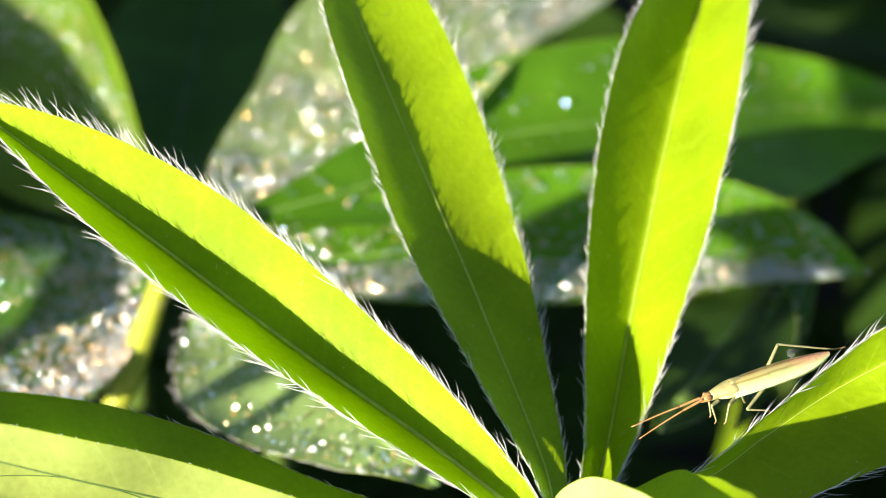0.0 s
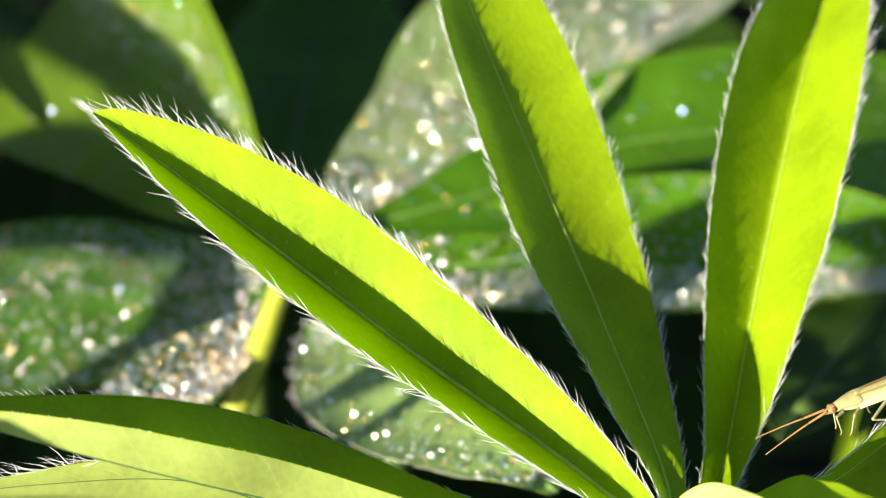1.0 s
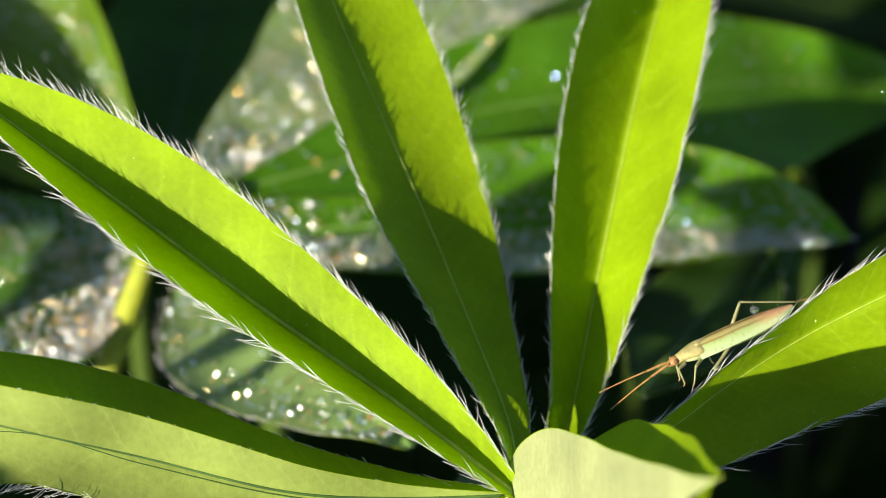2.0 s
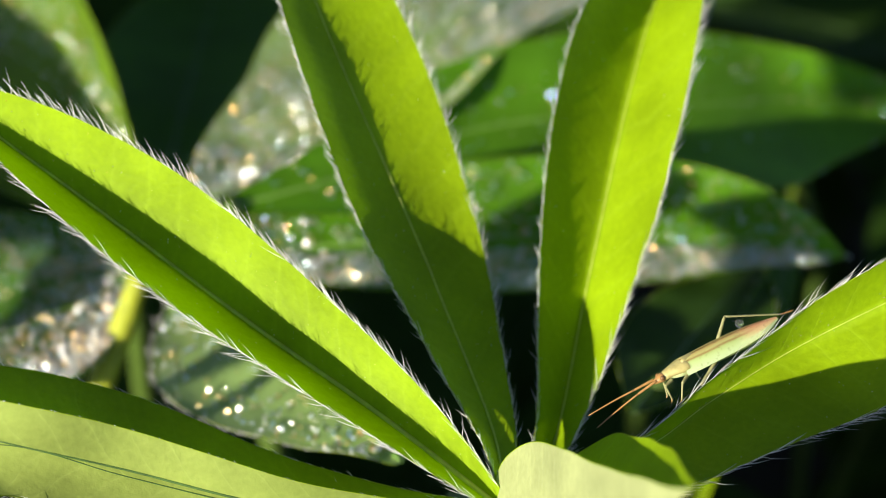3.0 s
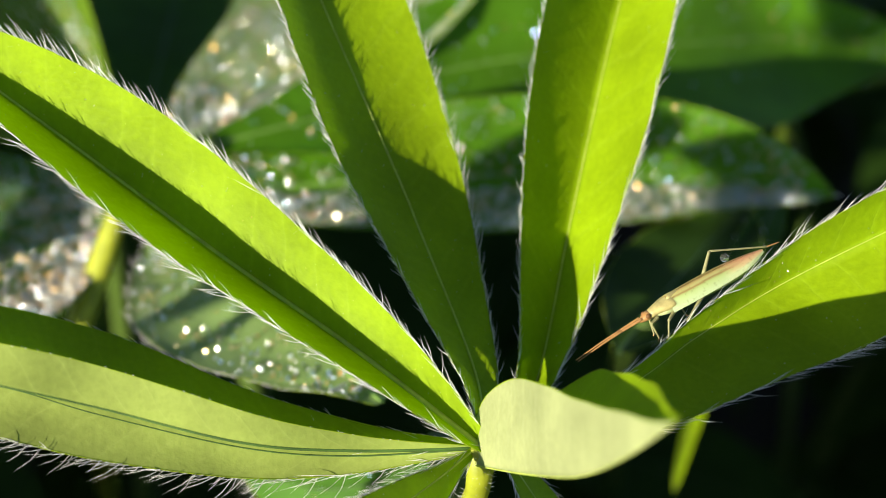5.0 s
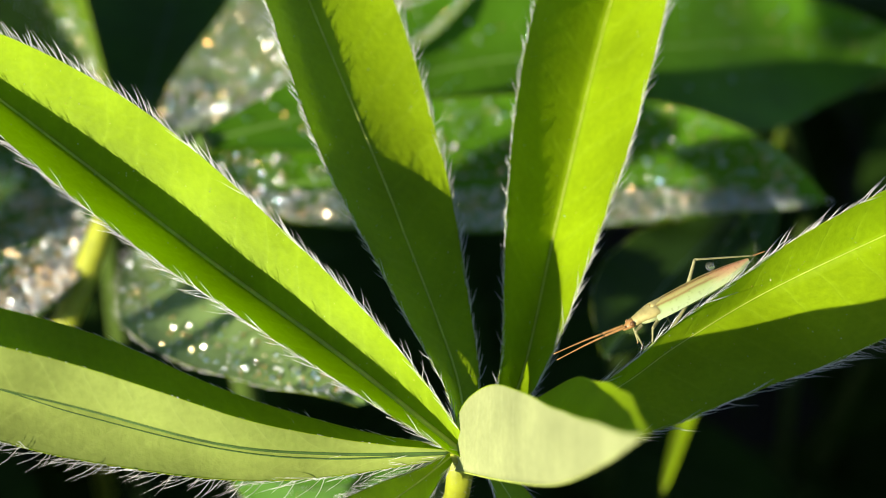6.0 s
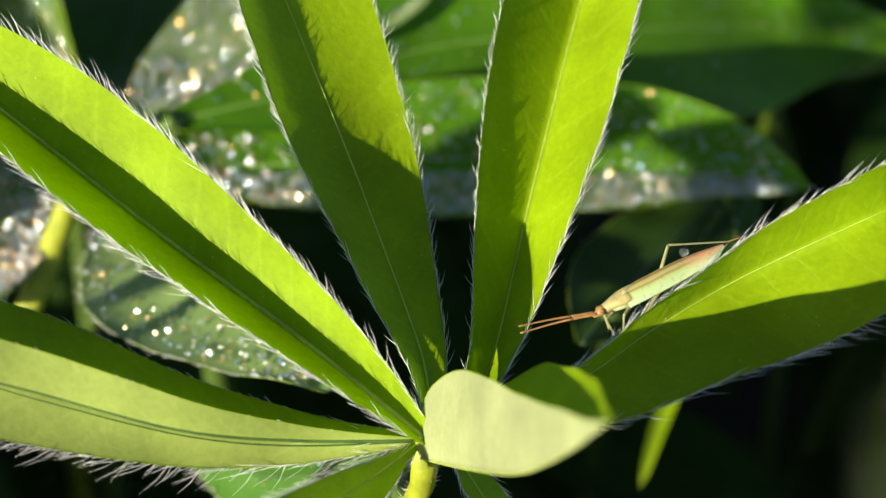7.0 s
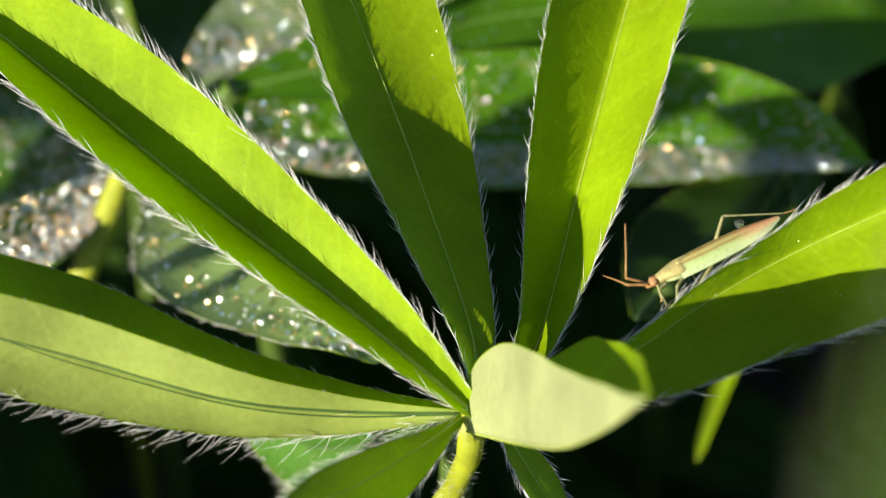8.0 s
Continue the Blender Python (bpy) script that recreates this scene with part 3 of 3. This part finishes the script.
stem_line = spline([(-24.0, 43.3, 232.9), (-25.2, 40.6, 230.4), (-26.8, 37.0, 226.9), (-28.3, 33.8, 224.1), (-29.4, 32.0, 221.9), (-30.6, 29.9, 219.5), (-32.0, 32.4, 212.8), (-34.5, 50, 200), (-38, 70, 175), (-40, 90, 146), (-42, 98, 0)], 80)
verts, faces = tube(stem_line, [0.0005 + 0.0005 * min(1, i / 3) for i in range(81)], 12)
stalk_hairs(mesh_object("stem", verts, faces, YELLOW_STEM, shoot), stem_line[:12], 0.95, 160, 0.5, 93)

old_leaf("dark olive lupin leaf of a neighbouring plant close by", [
    ([(8.8, -73.3, 330.1), (9.0, -72.5, 333.4), (9.2, -71.6, 335.9), (9.5, -70.3, 337.8), (9.8, -69.2, 339.3)], (-2.5, 0.3, 0.4), (2.5, 0.5, 0.4), 0.5, SHADE, 0),
    ([(8.4, -73.3, 330.1), (13.4, -74.3, 334.1), (20.4, -75.3, 336.1), (28.4, -76.3, 336.1)], (-1.5, 3.5, 3), (1.5, -3.5, -3), 0.5, SHADE, 0),
], [(8.4, -73.3, 330.1), (9.9, -76.3, 318.1), (18, -84, 150), (20, -86, 0)], SHADE_STEM, 11)

# ---- more leaves of the plant, lower down and round about ----
def rosette(label, seed):
    """A palmate leaf spread about its stalk's top at the origin."""
    rng = random.Random(seed)
    top = thing("lupin_leaf", label, "leaf", "shaded lupin leaves lower down")
    count = 9
    for k in range(count):
        a = 2 * math.pi * (k + rng.uniform(-0.15, 0.15)) / count
        d, n = Vector((math.cos(a), math.sin(a), 0)), Vector((-math.sin(a), math.cos(a), 0))
        size = rng.uniform(46, 60)
        mid = [d * 1, d * size * 0.35 + Vector((0, 0, 3)), d * size * 0.7 + Vector((0, 0, 2)), d * size + Vector((0, 0, rng.uniform(-7, 1)))]
        lift = Vector((0, 0, rng.uniform(1.0, 3.0)))
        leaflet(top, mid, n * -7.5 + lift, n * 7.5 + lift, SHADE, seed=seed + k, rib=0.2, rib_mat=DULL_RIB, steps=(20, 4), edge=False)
    verts, faces = tube(spline([(0, 0, 0), (1, 0, -20), (4, 3, -120), (6, 5, -220)], 16), 0.0014, 8)
    mesh_object("petiole", verts, faces, SHADE_STEM, top, "green leaf stalk")
    return top


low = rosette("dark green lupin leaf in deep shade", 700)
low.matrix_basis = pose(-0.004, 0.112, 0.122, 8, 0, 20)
# Copies added to cover the soil and block light, several out of view.
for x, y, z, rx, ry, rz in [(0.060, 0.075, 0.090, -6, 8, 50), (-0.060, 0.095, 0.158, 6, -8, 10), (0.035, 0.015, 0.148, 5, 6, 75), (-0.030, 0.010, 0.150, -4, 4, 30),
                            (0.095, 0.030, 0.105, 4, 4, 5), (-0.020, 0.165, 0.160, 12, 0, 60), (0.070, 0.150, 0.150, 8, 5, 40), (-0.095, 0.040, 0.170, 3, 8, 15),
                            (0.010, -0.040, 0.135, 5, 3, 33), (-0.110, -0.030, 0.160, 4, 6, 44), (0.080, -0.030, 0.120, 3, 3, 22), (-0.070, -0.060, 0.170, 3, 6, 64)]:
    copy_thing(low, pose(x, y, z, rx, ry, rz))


def foliage():
    """The bed of lupins round about, added to hold off light: leaf blades crowded between the soil and the height of
    the leaves.
    """
    rng = random.Random(77)
    verts, faces, uvs = [], [], []
    for k in range(5600):
        a, r = rng.uniform(0, 2 * math.pi), 0.115 + 0.42 * rng.random() ** 0.8
        top = 0.205 if r < 0.2 else 0.228
        if k >= 2600:                                    # unseen taller canopy added on the sunny side to shade the lower leaves
            a, r = radians(rng.uniform(175, 275)), rng.uniform(0.17, 0.34)
            top = 0.238 + 0.10 * (r - 0.17)
        base = Vector((r * math.cos(a), r * math.sin(a) + 0.03, top - (0.19 if k < 2600 else 0.12) * rng.random() ** 1.6))
        if abs(base.x) < 0.06 and base.y > 0 and base.z > 0.185:
            base.z -= 0.05
        if 0 < base.x < 0.13 and base.y > 0.05 and base.z > 0.11:          # blades lowered here to keep bright sunlit patches out of the dark
            base.z -= 0.075
        h = rng.uniform(0, 2 * math.pi)
        d = Vector((math.cos(h), math.sin(h), rng.uniform(-0.5, 0.25))).normalized()
        n = d.cross(Vector((0, 0, 1))).normalized()
        up = n.cross(d)
        size, wide, first = rng.uniform(0.045, 0.07), rng.uniform(0.007, 0.0095), len(verts)
        for i in range(7):
            u = i / 6
            w = wide * profile(u, 0.55, 0.8)
            c = base + d * size * u - Vector((0, 0, 0.012 * u * u))
            for v in (-1, 0, 1):
                verts.append(c + n * w * v + up * abs(v) * w * 0.3)
                uvs.append((u, v))
        for i in range(6):
            for v in (0, 1):
                q = first + i * 3 + v
                faces.append((q, q + 1, q + 4, q + 3))
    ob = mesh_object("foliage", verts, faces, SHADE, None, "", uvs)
    return tagged(ob, "crowded dark green lupin foliage in shade", "foliage", kind="stuff")


foliage()


# ---- the plant bug on the leaflet's margin ----
def rings(sections, sides=14):
    """Rounded body through sections of (x, y, z, half width, half height), in mm."""
    verts, faces = [], []
    for x, y, z, w, h in sections:
        for s in range(sides):
            a = 2 * math.pi * s / sides
            verts.append(Vector((x, y + w * math.cos(a), z + h * math.sin(a))) * MM)
    for i in range(len(sections) - 1):
        for s in range(sides):
            q = (s + 1) % sides
            faces.append((i * sides + s, i * sides + q, (i + 1) * sides + q, (i + 1) * sides + s))
    faces.append(tuple(range(sides - 1, -1, -1)))
    faces.append(tuple((len(sections) - 1) * sides + s for s in range(sides)))
    return verts, faces


def limb(name, points, radii, mat, parent, label=""):
    line = spline(points, 14)
    r = [MM * (radii[0] + (radii[1] - radii[0]) * i / 14) for i in range(15)]
    return mesh_object(name, *tube(line, r, 7), mat, parent, label)


def wing(side, parent):
    """A forewing: a long shell that lies over the back and down the flank."""
    verts, faces, uvs = [], [], []
    n, m = 36, 12
    for i in range(n + 1):
        u = i / n
        x = 6.1 - 6.45 * u
        w = 0.84 * (0.74 + 0.26 * math.sin(min(u / 0.4, 1) * math.pi / 2)) * (1 if u < 0.5 else 1 - 0.86 * ((u - 0.5) / 0.5) ** 2.3)
        for k in range(m + 1):
            v = k / m
            a = v * 1.9
            rim = 1 if v < 0.9 else 1.05
            verts.append(Vector((x, side * (0.02 + w * rim * math.sin(min(a, 1.571))), 0.50 + 0.05 * math.sin(u * 3) - 0.66 * (1 - math.cos(a)) * (1 - 0.25 * u - 0.55 * u ** 5) - 0.12 * u - 0.26 * u ** 3)) * MM)
            uvs.append((u, v))
    for i in range(n):
        for k in range(m):
            f = (i * (m + 1) + k, i * (m + 1) + k + 1, (i + 1) * (m + 1) + k + 1, (i + 1) * (m + 1) + k)
            faces.append(f if side > 0 else f[::-1])
    return mesh_object("forewing", verts, faces, FOREWING, parent, "pale green forewing with a brown streak and rosy tip", uvs)


def plant_bug():
    bug = thing("plant_bug", "slender pale green plant bug with a brown back and long antennae", "insect")
    mesh_object("abdomen", *rings([(-0.1, 0, -0.3, 0.1, 0.06), (0.4, 0, -0.3, 0.36, 0.2), (1.0, 0, -0.26, 0.62, 0.36), (1.9, 0, -0.2, 0.8, 0.48), (3.4, 0, -0.14, 0.84, 0.55), (5.0, 0, -0.12, 0.72, 0.52), (6.2, 0, -0.1, 0.55, 0.42), (6.9, 0, -0.08, 0.36, 0.28)]), WING, bug, "pale green abdomen")
    mesh_object("pronotum", *rings([(5.6, 0, 0.02, 0.5, 0.36), (5.85, 0, 0.06, 0.70, 0.42), (6.2, 0, 0.08, 0.68, 0.41), (6.7, 0, 0.06, 0.50, 0.34), (7.1, 0, 0.03, 0.37, 0.28), (7.3, 0, 0.0, 0.33, 0.25), (7.36, 0, 0.0, 0.2, 0.15)]), PRONOTUM, bug, "yellowish brown shield behind the head")
    mesh_object("scutellum", *rings([(5.1, 0, 0.46, 0.03, 0.02), (5.4, 0, 0.46, 0.2, 0.08), (5.9, 0, 0.42, 0.36, 0.1), (6.1, 0, 0.40, 0.36, 0.08)]), PRONOTUM, bug)
    for side in (1, -1):
        wing(side, bug)
    head = mesh_object("head", *rings([(7.28, 0, 0.0, 0.28, 0.22), (7.36, 0, 0.0, 0.35, 0.27), (7.55, 0, -0.02, 0.32, 0.25), (7.8, 0, -0.06, 0.2, 0.17), (8.0, 0, -0.1, 0.09, 0.08)]), HORN, bug, "narrow reddish brown head")
    for side in (1, -1):
        verts, faces = rings([(7.33, side * 0.32, 0.07, 0.02, 0.03), (7.4, side * 0.32, 0.07, 0.1, 0.12), (7.5, side * 0.32, 0.07, 0.12, 0.14), (7.58, side * 0.32, 0.07, 0.09, 0.11), (7.64, side * 0.32, 0.07, 0.02, 0.03)], 10)
        mesh_object("eye", verts, faces, EYE, head, "dark shiny eye")
    for base, knee, foot, toe in [
            ((7.0, 0.3, -0.3), (7.55, 0.55, -0.35), (7.45, 0.55, -1.3), (7.6, 0.6, -1.45)),
            ((6.0, 0.45, -0.4), (6.67, 0.95, -0.5), (7.05, 0.95, -1.4), (7.2, 0.95, -1.5)),
            ((4.2, 0.55, -0.4), (5.75, 1.2, -1.0), (4.48, 1.25, -1.5), (4.3, 1.2, -1.85)),
            ((6.9, -0.3, -0.35), (7.2, -0.6, -0.5), (7.3, -0.5, -1.4), (7.4, -0.5, -1.5)),
            ((5.7, -0.4, -0.4), (5.2, -0.9, -0.3), (5.0, -0.9, -1.5), (4.9, -0.9, -1.6)),
            ((3.6, -0.5, -0.1), (2.36, -0.7, 1.29), (-0.93, -0.6, -0.15), (-1.7, -0.55, -0.25))]:
        leg = limb("leg", [base, Vector(base).lerp(Vector(knee), 0.5), knee], (0.13, 0.09), SHANK, bug, "thin greenish brown leg")
        limb("shin", [knee, Vector(knee).lerp(Vector(foot), 0.5), foot], (0.065, 0.05), SHANK, leg)
        limb("foot", [foot, Vector(foot).lerp(Vector(toe), 0.5), toe], (0.05, 0.03), HORN, leg)
    feelers = []
    for side in (1, -1):
        antenna = limb("antenna", [(0, 0, 0), (0.6, 0, 0), (1.25, 0, 0)], (0.085, 0.07), HORN, bug, "reddish brown jointed antenna")
        antenna.location = Vector((7.85, side * 0.16, 0.02)) * MM
        lash = limb("antenna_tip", [(0, 0, 0), (1.3, 0, 0.03), (3.0, 0, 0.0)], (0.06, 0.028), HORN, antenna)
        lash.location = Vector((1.25, 0, 0)) * MM
        feelers.append((antenna, lash))
    return bug, feelers


ahead, above = Vector((-0.856, -0.491, -0.165)), Vector((-0.38, 0.39, 0.84))
above = (above - ahead * above.dot(ahead)).normalized()
aside = above.cross(ahead)
bug, feelers = plant_bug()
bug.matrix_basis = Matrix(((ahead.x, aside.x, above.x, 0.01614), (ahead.y, aside.y, above.y, 0.00813), (ahead.z, aside.z, above.z, 0.25751), (0, 0, 0, 1)))



def water_drop(label, at, size):
    """A clear bead of water, a little flattened."""
    bm = bmesh.new()
    bmesh.ops.create_icosphere(bm, subdivisions=3, radius=size * MM)
    for v in bm.verts:
        v.co.z *= 0.88
    ob = part("water_drop", bm, WATER)
    ob.location = at
    return tagged(ob, label, "water drop")


leg_drop = water_drop("clear round water drop clinging to the bug's leg", bug.matrix_basis @ (Vector((1.68, -0.6, 0.52)) * MM), 0.27)
water_drop("small clear water drop on the leaflet's midrib", Vector((17.2, 6.98, 256.52)) * MM, 0.2)


def sway(base, degrees, right, down):
    """The bug's pose with the margin it sits on swung a little, in degrees and millimetres."""
    pivot = bug.matrix_basis @ Vector((0.0038, 0, 0))
    turn = Matrix.Rotation(radians(degrees), 4, Vector((0, 0.7, -0.714)))
    shift = Vector((right, -0.707 * down, -0.707 * down)) * MM
    return Matrix.Translation(pivot + shift) @ turn @ Matrix.Translation(-pivot) @ base


def motions():
    swings = [(0.0, 9.5, -0.62, -0.18), (1.0, 7.0, -0.45, 0.0), (2.0, 4.5, -0.28, 0.15), (3.3, 1.5, -0.25, 0.16), (4.5, 0.0, -0.25, 0.16), (6.5, 0.0, -0.02, 0.22), (7.1, 0.0, -0.1, 0.3), (8.0, 0.0, 0.1, 0.08)]
    rows = {ob: [(t, sway(ob.matrix_basis, *swing)) for t, *swing in swings] for ob in (bug, leg_drop)}
    for ob, path in rows.items():
        walk(ob, path)
    (left, left_tip), (right, right_tip) = feelers
    p, q, e = (0.00785, 0.00016, 0.00002), (0.00785, -0.00016, 0.00002), (0.00125, 0, 0)
    walk(left, [(0.0, pose(*p, 0, 12, -4)), (2.0, pose(*p, 0, 14, -6)), (4.5, pose(*p, 0, 10, -13)), (6.5, pose(*p, 0, -6, -12)), (7.1, pose(*p, 0, -14, -12)), (7.5, pose(*p, 0, -20, -4)), (8.0, pose(*p, 0, -26, -2))])
    walk(left_tip, [(0.0, pose(*e, 0, 4, 0)), (7.1, pose(*e, 0, 4, 0)), (7.3, pose(*e, 0, 2, -25)), (7.5, pose(*e, 0, 0, -55)), (8.0, pose(*e, 0, 5, -85))])
    walk(right, [(0.0, pose(*q, 0, 8, -10)), (2.0, pose(*q, 0, 2, -8)), (4.5, pose(*q, 0, 9, -8)), (6.5, pose(*q, 0, -11, -8)), (7.1, pose(*q, 0, -19, -6)), (7.3, pose(*q, 0, -24, -6)),
                 (7.5, pose(*q, 0, -32, -5)), (7.7, pose(*q, 0, -38, -4)), (8.0, pose(*q, 0, -40, -3))])
    walk(right_tip, [(0.0, pose(*e, 0, 0, 0)), (7.1, pose(*e, 0, 2, 0)), (7.2, pose(*e, 0, -10, 0)), (7.4, pose(*e, 0, -32, 0)), (7.5, pose(*e, 0, -60, 0)), (7.6, pose(*e, 0, -66, 0)), (8.0, pose(*e, 0, -70, 0))])


motions()
